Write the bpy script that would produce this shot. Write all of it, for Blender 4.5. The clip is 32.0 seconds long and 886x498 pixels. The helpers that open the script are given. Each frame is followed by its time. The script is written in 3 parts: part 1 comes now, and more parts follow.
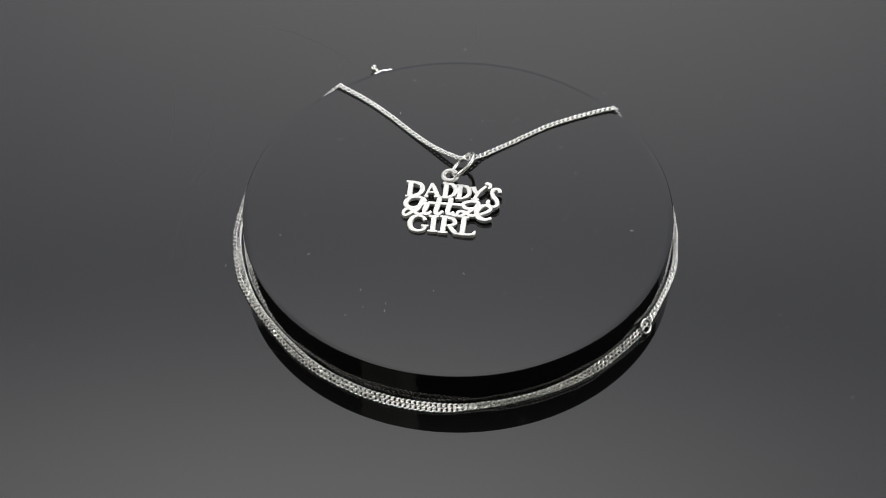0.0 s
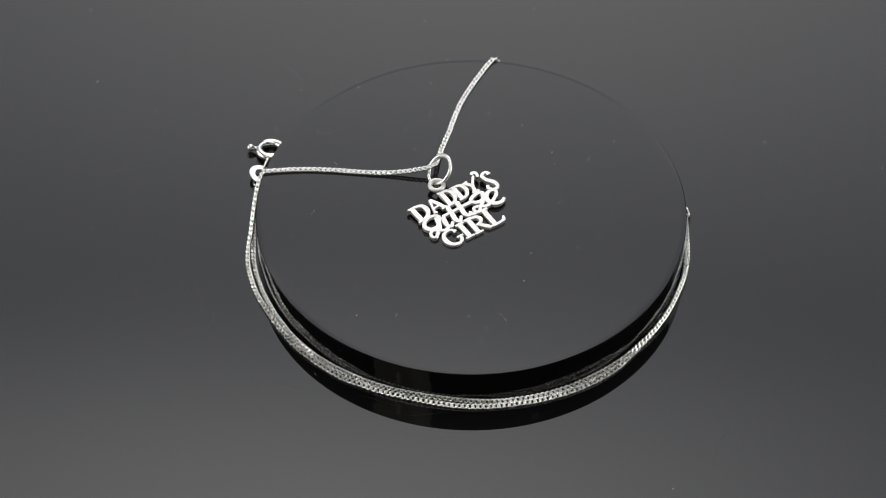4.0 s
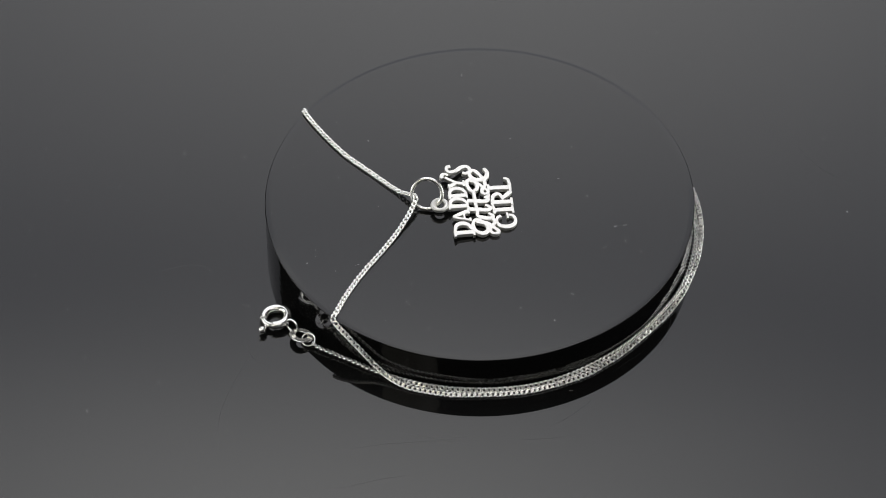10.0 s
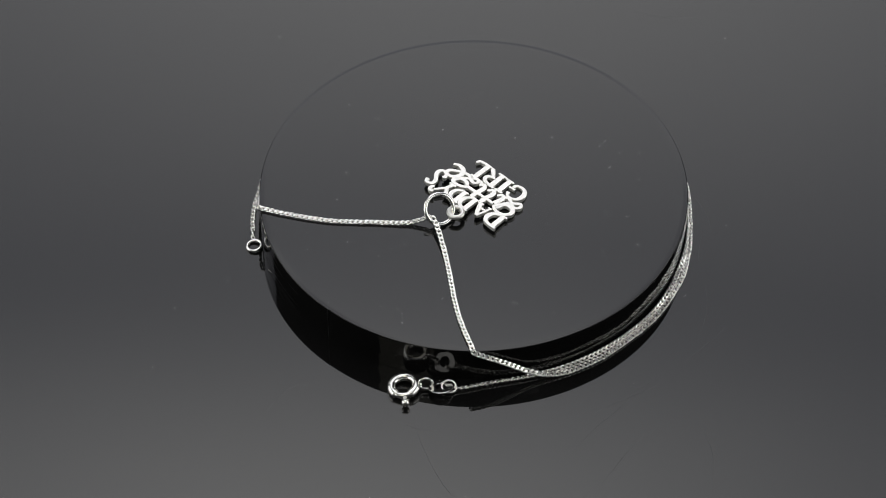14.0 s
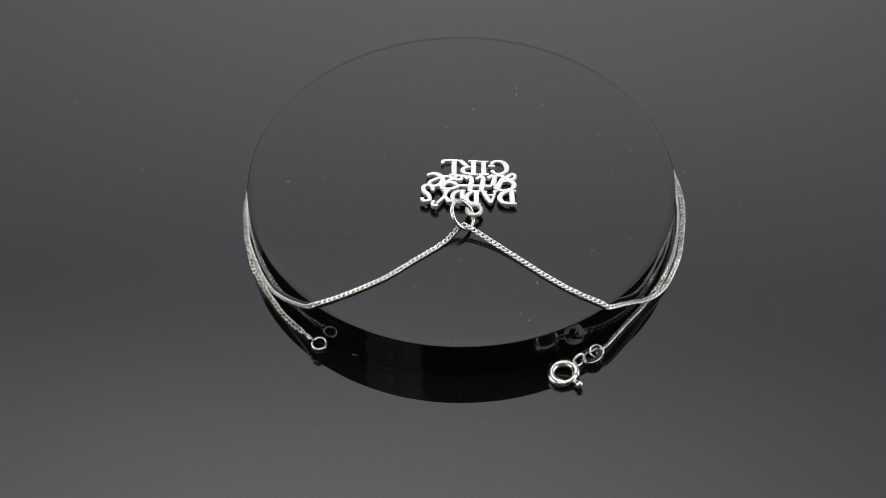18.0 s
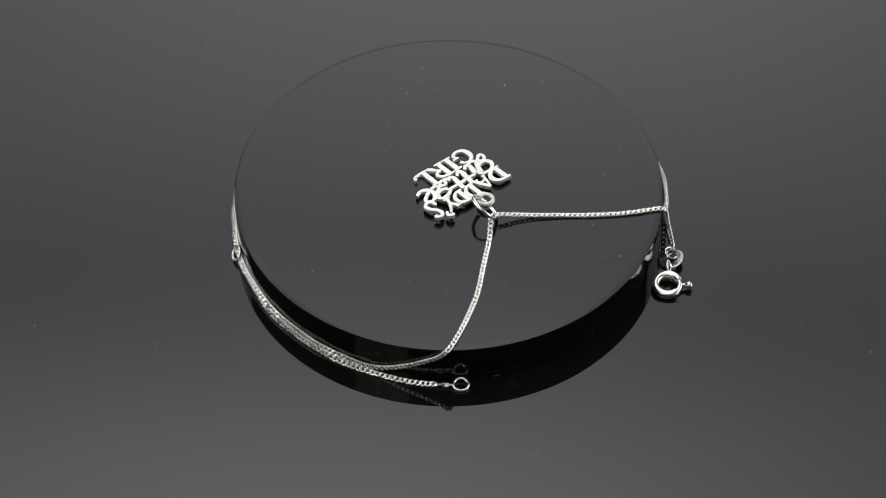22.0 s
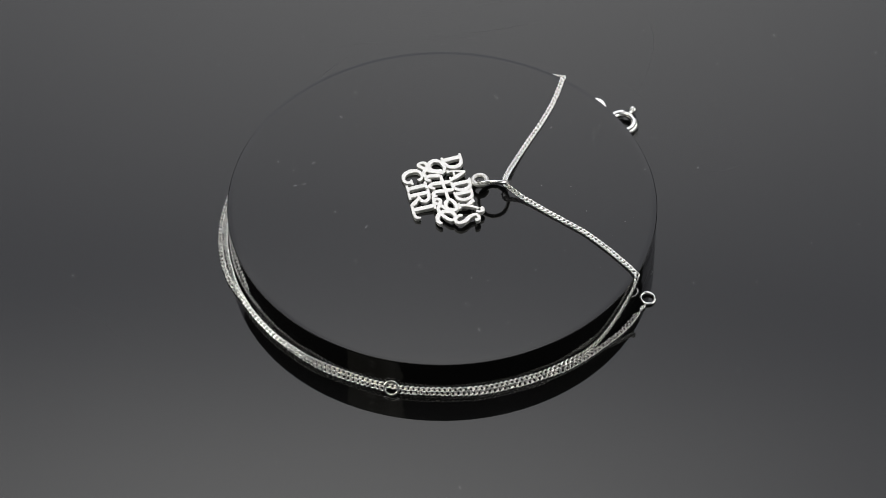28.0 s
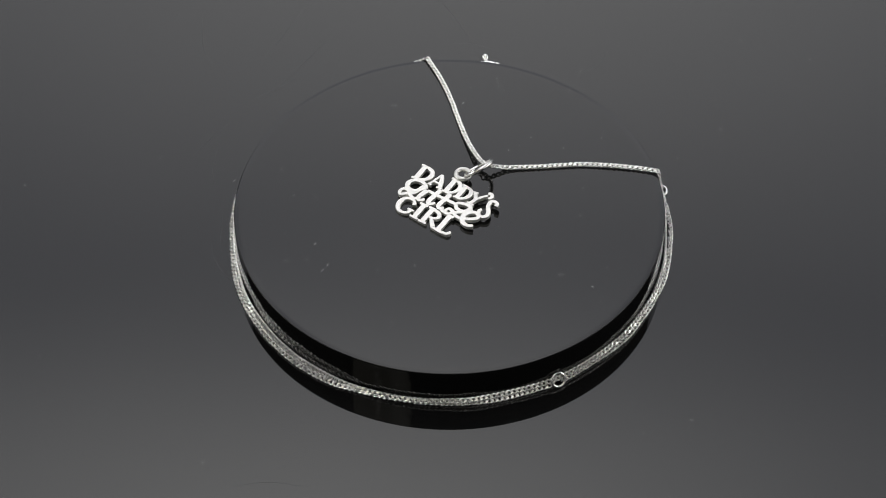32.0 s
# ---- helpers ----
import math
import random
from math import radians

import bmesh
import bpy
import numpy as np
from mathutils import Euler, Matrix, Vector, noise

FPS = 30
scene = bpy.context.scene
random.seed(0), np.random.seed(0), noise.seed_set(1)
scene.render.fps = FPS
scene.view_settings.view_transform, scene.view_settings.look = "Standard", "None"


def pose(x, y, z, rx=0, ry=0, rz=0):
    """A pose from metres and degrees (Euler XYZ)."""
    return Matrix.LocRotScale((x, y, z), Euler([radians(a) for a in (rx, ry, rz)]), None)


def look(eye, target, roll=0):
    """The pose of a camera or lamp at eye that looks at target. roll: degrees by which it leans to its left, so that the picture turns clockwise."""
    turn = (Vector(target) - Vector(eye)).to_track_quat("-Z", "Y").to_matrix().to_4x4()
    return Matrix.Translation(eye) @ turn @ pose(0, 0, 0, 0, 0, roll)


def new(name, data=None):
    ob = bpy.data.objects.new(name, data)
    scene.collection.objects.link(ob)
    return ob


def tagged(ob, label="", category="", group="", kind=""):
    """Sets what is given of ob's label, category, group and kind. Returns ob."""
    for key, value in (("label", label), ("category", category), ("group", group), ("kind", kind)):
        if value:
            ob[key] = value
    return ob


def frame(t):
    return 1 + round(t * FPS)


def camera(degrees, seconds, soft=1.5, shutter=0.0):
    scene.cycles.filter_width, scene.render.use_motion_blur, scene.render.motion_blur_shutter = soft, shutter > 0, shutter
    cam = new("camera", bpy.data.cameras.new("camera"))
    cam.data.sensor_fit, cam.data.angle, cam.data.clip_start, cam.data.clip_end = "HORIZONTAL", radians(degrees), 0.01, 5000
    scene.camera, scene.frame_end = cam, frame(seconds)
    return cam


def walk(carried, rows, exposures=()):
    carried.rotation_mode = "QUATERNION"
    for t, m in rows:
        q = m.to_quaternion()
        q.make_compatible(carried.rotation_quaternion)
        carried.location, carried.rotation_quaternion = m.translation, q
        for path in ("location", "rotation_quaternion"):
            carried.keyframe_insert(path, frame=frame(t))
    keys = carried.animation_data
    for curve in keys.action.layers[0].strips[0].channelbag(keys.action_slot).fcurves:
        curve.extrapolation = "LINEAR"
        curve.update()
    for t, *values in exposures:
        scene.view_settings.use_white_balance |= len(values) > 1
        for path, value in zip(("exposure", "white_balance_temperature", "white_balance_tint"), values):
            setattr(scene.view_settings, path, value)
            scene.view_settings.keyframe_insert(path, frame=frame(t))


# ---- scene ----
# Unit of the set: one hundredth of the glossy disc's diameter (76.2 mm), so the disc is 100 units wide.
U = 0.000762
AXIS_TO_DISC = Vector((-0.46, -4.38, 0.0))
DISC_R, DISC_H = 50.0, 9.93


# turn of the turntable in degrees, every two seconds
TURNS = (-2.30, 18.16, 39.22, 60.45, 81.43, 101.77, 122.20, 142.87, 163.55, 184.15, 204.73, 225.64, 246.42, 267.18, 287.94, 308.78, 329.51)


# ---------------------------------------------------------------- camera
EYE = Vector((0.0, -0.58382, 0.62878)) * 0.762
YAW, PITCH = -0.007154, 0.82820
AIM = EYE + Vector((math.sin(YAW) * math.cos(PITCH), math.cos(YAW) * math.cos(PITCH), -math.sin(PITCH)))
cam = camera(13.8255, 32.0, soft=0.6)
walk(cam, [(0.0, look(EYE, AIM, -0.187)), (32.0, look(EYE, AIM, -0.187))], exposures=[(0.0, 0.0), (10.0, 0.0), (18.0, -0.05), (26.0, -0.09), (32.0, -0.09)])

# ---------------------------------------------------------------- materials
def material(name):
    m = bpy.data.materials.new(name)
    m.use_nodes = True
    m.node_tree.nodes.clear()
    nt = m.node_tree
    out = nt.nodes.new("ShaderNodeOutputMaterial")
    bsdf = nt.nodes.new("ShaderNodeBsdfPrincipled")
    nt.links.new(bsdf.outputs[0], out.inputs[0])
    return m, nt, bsdf


def noise_node(nt, scale, detail=4.0, coord="Object"):
    tc = nt.nodes.new("ShaderNodeTexCoord")
    n = nt.nodes.new("ShaderNodeTexNoise")
    n.inputs["Scale"].default_value = scale
    n.inputs["Detail"].default_value = detail
    nt.links.new(tc.outputs[coord], n.inputs["Vector"])
    return n


def ramp(nt, src, a, b, pa=0.3, pb=0.7):
    r = nt.nodes.new("ShaderNodeValToRGB")
    r.color_ramp.elements[0].position, r.color_ramp.elements[1].position = pa, pb
    r.color_ramp.elements[0].color = (*a, 1) if len(a) == 3 else a
    r.color_ramp.elements[1].color = (*b, 1) if len(b) == 3 else b
    nt.links.new(src, r.inputs[0])
    return r


def grey(v):
    return (v, v, v)


def acrylic(name, rough_lo, rough_hi, bump, waves=60.0, ior=1.515):
    m, nt, b = material(name)
    b.inputs["IOR"].default_value = ior
    n = noise_node(nt, 35.0, 5.0)
    c = ramp(nt, n.outputs[0], grey(0.0045), grey(0.0062))
    nt.links.new(c.outputs[0], b.inputs["Base Color"])
    n2 = noise_node(nt, 160.0, 6.0)
    r = ramp(nt, n2.outputs[0], grey(rough_lo), grey(rough_hi))
    nt.links.new(r.outputs[0], b.inputs["Roughness"])
    if bump:
        bp = nt.nodes.new("ShaderNodeBump")
        bp.inputs["Strength"].default_value, bp.inputs["Distance"].default_value = min(bump, 1.0), 0.00002 * max(bump, 1.0)
        n3 = noise_node(nt, waves, 1.0)
        nt.links.new(n3.outputs[0], bp.inputs["Height"])
        nt.links.new(bp.outputs[0], b.inputs["Normal"])
    return m


def metal(name, colour, rough_lo, rough_hi, bump, scale=900.0):
    m, nt, b = material(name)
    b.inputs["Metallic"].default_value = 1.0
    n = noise_node(nt, scale, 4.0)
    c = ramp(nt, n.outputs[0], tuple(v * 0.94 for v in colour), colour)
    nt.links.new(c.outputs[0], b.inputs["Base Color"])
    r = ramp(nt, n.outputs[0], grey(rough_lo), grey(rough_hi))
    nt.links.new(r.outputs[0], b.inputs["Roughness"])
    bp = nt.nodes.new("ShaderNodeBump")
    bp.inputs["Strength"].default_value, bp.inputs["Distance"].default_value = bump, 0.00003
    n3 = noise_node(nt, scale * 2.2, 3.0)
    nt.links.new(n3.outputs[0], bp.inputs["Height"])
    nt.links.new(bp.outputs[0], b.inputs["Normal"])
    return m


def matte(name, a, b_, scale, rough=0.85):
    m, nt, b = material(name)
    n = noise_node(nt, scale, 5.0)
    c = ramp(nt, n.outputs[0], a, b_)
    nt.links.new(c.outputs[0], b.inputs["Base Color"])
    b.inputs["Roughness"].default_value = rough
    return m


PLATE = acrylic("black_acrylic_plate", 0.015, 0.03, 0.0)
BLOCK = acrylic("black_acrylic_block", 0.012, 0.025, 0.0)
BLOCK_WALL = acrylic("machined_acrylic_wall", 0.02, 0.06, 2.5, 330.0, 1.43)
SILVER = metal("polished_silver", (0.96, 0.945, 0.91), 0.18, 0.28, 0.2)
SATIN = metal("satin_silver", (0.81, 0.797, 0.757), 0.40, 0.52, 0.5, 1100.0)
CAST = metal("cast_silver_edge", (0.94, 0.93, 0.895), 0.50, 0.68, 0.5, 1200.0)
CHAIN = metal("chain_silver", (0.97, 0.955, 0.92), 0.21, 0.31, 0.1, 1500.0)
SCRATCH = acrylic("scratched_acrylic", 0.30, 0.45, 0.0)
DUST = matte("dust", grey(0.5), grey(0.8), 3000.0)
WALL = matte("pale_wall_paint", grey(0.40), grey(0.46), 3.0)
WOOD = matte("dark_table_laminate", grey(0.04), grey(0.06), 20.0, 0.5)
CLOTH = matte("black_softbox_cloth", grey(0.02), grey(0.03), 400.0)


def diffuser(name, base, colour, glow_spots=()):
    """Back-lit fabric: an even glow, and soft bright spots put into its emission: (strength, x, y, width, height), in
    metres.
    """
    m = bpy.data.materials.new(name)
    m.use_nodes = True
    nt = m.node_tree
    nt.nodes.clear()
    out = nt.nodes.new("ShaderNodeOutputMaterial")
    em = nt.nodes.new("ShaderNodeEmission")
    em.inputs["Color"].default_value = (*colour, 1)
    em.inputs["Strength"].default_value = base
    last = em
    tc = nt.nodes.new("ShaderNodeTexCoord")
    for strength, x, y, w, h in glow_spots:
        mp = nt.nodes.new("ShaderNodeMapping")
        mp.inputs["Location"].default_value = (-x / w, -y / h, 0)
        mp.inputs["Scale"].default_value = (1 / w, 1 / h, 0)
        nt.links.new(tc.outputs["Object"], mp.inputs["Vector"])
        ln = nt.nodes.new("ShaderNodeVectorMath")
        ln.operation = "LENGTH"
        nt.links.new(mp.outputs[0], ln.inputs[0])
        r = nt.nodes.new("ShaderNodeMapRange")
        r.interpolation_type = "SMOOTHSTEP"
        r.inputs["From Min"].default_value, r.inputs["From Max"].default_value = 0.0, 1.0
        r.inputs["To Min"].default_value, r.inputs["To Max"].default_value = strength, 0.0
        nt.links.new(ln.outputs["Value"], r.inputs["Value"])
        e2 = nt.nodes.new("ShaderNodeEmission")
        e2.inputs["Color"].default_value = (1.0, 0.986, 0.93, 1)
        nt.links.new(r.outputs[0], e2.inputs["Strength"])
        add = nt.nodes.new("ShaderNodeAddShader")
        nt.links.new(last.outputs[0], add.inputs[0])
        nt.links.new(e2.outputs[0], add.inputs[1])
        last = add
    nt.links.new(last.outputs[0], out.inputs[0])
    return m


# ---------------------------------------------------------------- light
world = bpy.data.worlds.new("studio_dark")
world.use_nodes = True
world.node_tree.nodes["Background"].inputs[0].default_value = (0.02, 0.021, 0.023, 1)
world.node_tree.nodes["Background"].inputs[1].default_value = 1.0
scene.world = world

# Spots shape the glow mirrored in the plate and the block's rim.
KEY = diffuser("key_diffuser", 1.02, (0.985, 1.0, 1.085), [(1.55, 0.057, 0.133, 0.364, 0.130), (1.2, -0.009, -0.135, 0.409, 0.205), (0.9, 0.0, 0.40, 0.6, 0.26)])
SIDE = diffuser("side_fill_diffuser", 1.15, (0.98, 1.0, 1.02), [(3.0, 0.0, 0.0, 0.55, 0.24)])
TOP = diffuser("top_fill_diffuser", 0.95, (1.0, 1.0, 1.0), [(0.6, 0.0, 0.05, 0.50, 0.30)])
LAMP = diffuser("lamp_face", 1.3, (1.0, 0.97, 0.80), [(3.0, -0.018, -0.031, 0.028, 0.006), (0.8, 0.09, 0.0, 0.08, 0.3)])


# ---------------------------------------------------------------- mesh helpers
def part(name, bm, mat, parent, label="", smooth=True):
    me = bpy.data.meshes.new(name)
    bm.normal_update()
    bm.to_mesh(me)
    bm.free()
    if smooth:
        me.polygons.foreach_set("use_smooth", [True] * len(me.polygons))
    me.materials.append(mat)
    ob = new(name, me)
    ob.parent = parent
    if label:
        ob["label"] = label
    return ob


def thing(name, base, label, category, group="", kind=""):
    ob = new(name)
    ob.location = base
    return tagged(ob, label, category, group, kind)


def add_box(bm, lo, hi, m=None):
    vs = [Vector((x, y, z)) for x in (lo[0], hi[0]) for y in (lo[1], hi[1]) for z in (lo[2], hi[2])]
    vs = [bm.verts.new((m @ v) if m else v) for v in vs]
    for f in ((0, 1, 3, 2), (4, 6, 7, 5), (0, 4, 5, 1), (2, 3, 7, 6), (0, 2, 6, 4), (1, 5, 7, 3)):
        bm.faces.new([vs[i] for i in f])


def add_lathe(bm, profile, segs=64, m=None, cap=True):
    """Turns a profile of (r, z) about z; both ends close to the axis."""
    rings = []
    for r, z in profile:
        ring = []
        for i in range(segs):
            a = 2 * math.pi * i / segs
            v = Vector((r * math.cos(a), r * math.sin(a), z))
            ring.append(bm.verts.new(m @ v if m else v))
        rings.append(ring)
    for a, b in zip(rings, rings[1:]):
        for i in range(segs):
            j = (i + 1) % segs
            bm.faces.new((a[i], a[j], b[j], b[i]))
    if cap:
        bm.faces.new(list(reversed(rings[0])))
        bm.faces.new(rings[-1])


def add_tube(bm, pts, radius, sides=10, closed=False, squash=None):
    """A round wire along points; radius is one number or one for each point."""
    n = len(pts)
    rings = []
    ref = None
    for i, q in enumerate(pts):
        a = pts[(i - 1) % n] if closed or i else pts[i]
        b = pts[(i + 1) % n] if closed or i < n - 1 else pts[i]
        t = (b - a).normalized()
        if ref is None:
            ref = t.orthogonal().normalized()
        ref = (ref - t * ref.dot(t)).normalized()
        side = t.cross(ref)
        r = radius[i] if isinstance(radius, (list, tuple)) else radius
        rings.append([bm.verts.new(q + (ref * math.cos(2 * math.pi * k / sides) + side * math.sin(2 * math.pi * k / sides)) * r) for k in range(sides)])
    pairs = list(zip(rings, rings[1:])) + ([(rings[-1], rings[0])] if closed else [])
    for a, b in pairs:
        for k in range(sides):
            j = (k + 1) % sides
            bm.faces.new((a[k], a[j], b[j], b[k]))
    if not closed:
        bm.faces.new(list(reversed(rings[0])))
        bm.faces.new(rings[-1])


def spline(ctrl, per=8, closed=False):
    """Catmull-Rom through control tuples of any length."""
    c = [np.array(q, float) for q in ctrl]
    n = len(c)
    out = []
    for i in range(n if closed else n - 1):
        g = lambda k: c[k % n] if closed else c[min(max(k, 0), n - 1)]
        p0, p1, p2, p3 = g(i - 1), g(i), g(i + 1), g(i + 2)
        for k in range(per):
            s = k / per
            out.append(0.5 * (2 * p1 + (p2 - p0) * s + (2 * p0 - 5 * p1 + 4 * p2 - p3) * s * s + (3 * p1 - p0 - 3 * p2 + p3) * s ** 3))
    if not closed:
        out.append(c[-1])
    return out


def ring_points(centre, normal, radius, n=40, stretch=1.0, along=None):
    z = Vector(normal).normalized()
    x = Vector(along) if along else z.orthogonal()
    x = (x - z * x.dot(z)).normalized()
    y = z.cross(x)
    c = Vector(centre)
    return [c + x * (radius * stretch * math.cos(2 * math.pi * i / n)) + y * (radius * math.sin(2 * math.pi * i / n)) for i in range(n)]


# ---------------------------------------------------------------- room and set
def plain(name, bm, mat, label, category="", kind="structure"):
    ob = part(name, bm, mat, None, smooth=False)
    return tagged(ob, label, category, "", kind)


def room():
    h, w = 2.6, 2.2
    z0 = -0.80
    bm = bmesh.new(); add_box(bm, (-w, -w, z0 - 0.1), (w, w, z0)); plain("floor", bm, WALL, "pale grey painted studio floor")
    bm = bmesh.new(); add_box(bm, (-w, -w, z0 + h), (w, w, z0 + h + 0.1)); plain("ceiling", bm, WALL, "pale grey painted studio ceiling")
    for name, lo, hi in (("wall_north", (-w, w, z0), (w, w + 0.1, z0 + h)), ("wall_south", (-w, -w - 0.1, z0), (w, -w, z0 + h)),
                         ("wall_east", (w, -w, z0), (w + 0.1, w, z0 + h)), ("wall_west", (-w - 0.1, -w, z0), (-w, w, z0 + h))):
        bm = bmesh.new(); add_box(bm, lo, hi); plain(name, bm, WALL, "pale grey painted studio wall")


def table():
    t = thing("table", (0, 0, -0.80), "dark laminate studio table under the turntable", "table")
    bm = bmesh.new(); add_box(bm, (-0.45, -0.35, 0.735), (0.45, 0.35, 0.765)); part("tabletop", bm, WOOD, t, smooth=False)
    for x in (-0.41, 0.41):
        for y in (-0.31, 0.31):
            bm = bmesh.new(); add_box(bm, (x - 0.02, y - 0.02, 0.0), (x + 0.02, y + 0.02, 0.735)); part("leg", bm, WOOD, t, smooth=False)
    return t


def softbox(name, eye, size, mat, label, hung=False):
    """A softbox that faces the middle of the set: cloth shell behind a glowing diffuser, standing on its pole."""
    m = look(eye, (0, 0, 0.005))
    t = thing(name, (0, 0, 0), label, "softbox", "studio lights")
    t.matrix_basis = m
    w, h = size
    bm = bmesh.new()
    vs = [bm.verts.new(v) for v in ((-w / 2, -h / 2, 0), (w / 2, -h / 2, 0), (w / 2, h / 2, 0), (-w / 2, h / 2, 0))]
    bm.faces.new(vs)
    part("diffuser", bm, mat, t, "glowing white fabric", smooth=False)
    bm = bmesh.new()
    k = 0.25
    a = [bm.verts.new(v) for v in ((-w / 2 - .01, -h / 2 - .01, -0.012), (w / 2 + .01, -h / 2 - .01, -0.012), (w / 2 + .01, h / 2 + .01, -0.012), (-w / 2 - .01, h / 2 + .01, -0.012))]
    a2 = [bm.verts.new((v.co.x, v.co.y, 0.006)) for v in a]
    b = [bm.verts.new((v.co.x * k, v.co.y * k, 0.25)) for v in a]
    for i in range(4):
        j = (i + 1) % 4
        bm.faces.new((a[i], a[j], a2[j], a2[i]))
        bm.faces.new((a2[i], a2[j], b[j], b[i]))
    bm.faces.new(b)
    part("shell", bm, CLOTH, t, "black cloth shell", smooth=False)
    inv = m.inverted()
    top = m @ Vector((0, 0, 0.25))
    bm = bmesh.new()
    end = 1.80 if hung else -0.78
    add_tube(bm, [inv @ top, inv @ Vector((top.x, top.y, end))], 0.012, 10)
    part("pole", bm, CLOTH, t, "black rod from the ceiling" if hung else "black stand pole")
    if not hung:
        bm = bmesh.new()
        base = inv @ Matrix.Translation((top.x, top.y, -0.80))
        add_lathe(bm, [(0.16, 0.0), (0.16, 0.012), (0.02, 0.03)], 24, base)
        part("base", bm, CLOTH, t, "black round foot")
    return t


room()
table()
softbox("softbox", (0.0, 0.56, 0.60), (0.90, 1.40), KEY, "large black softbox hung behind with a glowing white front", hung=True)
# The two side softboxes are unseen fill, added to brighten the chain's flanks.
softbox("softbox", (-0.76, -0.02, 0.30), (1.1, 0.44), SIDE, "added unseen side fill, a black softbox with a glowing white front")
softbox("softbox", (0.76, -0.02, 0.30), (1.1, 0.44), SIDE, "added unseen side fill, a black softbox with a glowing white front")
# Overhead fill, unseen and added to brighten the silver nearest the camera.
softbox("softbox", (0.0, -0.34, 0.98), (0.90, 0.62), TOP, "added unseen overhead fill, a hung black softbox with a glowing white front", hung=True)
softbox("softbox", (-0.302, -0.415, 0.61), (0.288, 0.34), LAMP, "small black softbox with a warm glowing front")

# ---------------------------------------------------------------- turning things
MOVING = []


def turning(name, base, label, category, kind=""):
    """A thing on the turntable: an Empty at its base (in units), carried round the axis."""
    ob = thing(name, Vector(base) * U, label, category, "", kind)
    MOVING.append((ob, Vector(base) * U))
    return ob


def put(name, bm, mat, parent, base, label="", smooth=True):
    """A part whose mesh is drawn in units, taken from the axis, under a thing based at base."""
    bmesh.ops.translate(bm, verts=bm.verts, vec=-Vector(base))
    bmesh.ops.scale(bm, verts=bm.verts, vec=(U, U, U))
    return part(name, bm, mat, parent, label, smooth)


def turntable():
    t = turning("turntable", (0, 0, -5.0), "round glossy black acrylic turntable with dust and fine scratches", "turntable")
    bm = bmesh.new()
    add_lathe(bm, [(230, -5.0), (230, -0.3), (229.7, 0.0), (120, 0.0), (60, 0.0), (2, 0.0)], 128)
    put("plate", bm, PLATE, t, (0, 0, -5), "mirror-black acrylic plate", smooth=False)
    bm = bmesh.new()
    add_lathe(bm, [(120, -45.9), (120, -5.0)], 64)
    put("motor_base", bm, CLOTH, t, (0, 0, -5), "black turntable foot", smooth=False)
    rng = random.Random(4)
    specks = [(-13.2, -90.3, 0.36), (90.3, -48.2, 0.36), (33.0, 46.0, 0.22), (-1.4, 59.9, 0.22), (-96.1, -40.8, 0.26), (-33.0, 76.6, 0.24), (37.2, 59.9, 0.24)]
    for _ in range(60):
        r, a = rng.uniform(54, 150), rng.uniform(0, 6.28)
        specks.append((r * math.cos(a), r * math.sin(a), rng.choice((0.07, 0.09, 0.11, 0.16))))
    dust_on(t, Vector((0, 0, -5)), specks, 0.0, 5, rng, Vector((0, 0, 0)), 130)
    # fine hairlines in the polish: start, heading in degrees, length, bend
    lines = [(-27.0, 52.0, 131, 34, 0.4), (-24.9, 55.5, 188, 9, 0.3), (-58, 27, 246, 18, 0.3), (-92, 30, 300, 20, 0.3), (12, -84, 195, 20, 0.3),
             (-59.9, 41.1, 258, 27, 0.25), (-71.4, 44.5, 274, 20, 0.2), (-60.0, 15.6, 200, 7, 2.2), (-63.7, -5.7, 283, 16, 0.7), (-65.5, 2.0, 262, 15, 0.3),
             (-50.6, -24.5, 297, 12, 0.3), (-47.6, -34.0, 304, 18, 0.25), (-0.6, 59.7, 60, 12, 0.5)]
    for x, y, way, long, bend in lines:
        h = radians(way)
        pts = []
        for k in range(14):
            pts.append((x, y, h))
            x += long / 13 * math.cos(h)
            y += long / 13 * math.sin(h)
            h += bend / 13 + rng.gauss(0, 0.05)
        bm = bmesh.new()
        rows = []
        for k, (px, py, h) in enumerate(pts):
            w = 0.035 * math.sin(math.pi * (k + 0.5) / 14)
            nx, ny = -math.sin(h), math.cos(h)
            rows.append((bm.verts.new((px + nx * w, py + ny * w, 0.004)), bm.verts.new((px - nx * w, py - ny * w, 0.004))))
        for a, b in zip(rows, rows[1:]):
            bm.faces.new((a[0], a[1], b[1], b[0]))
        put("scratch", bm, SCRATCH, t, (0, 0, -5), "fine dull scratch", smooth=False)
    return t


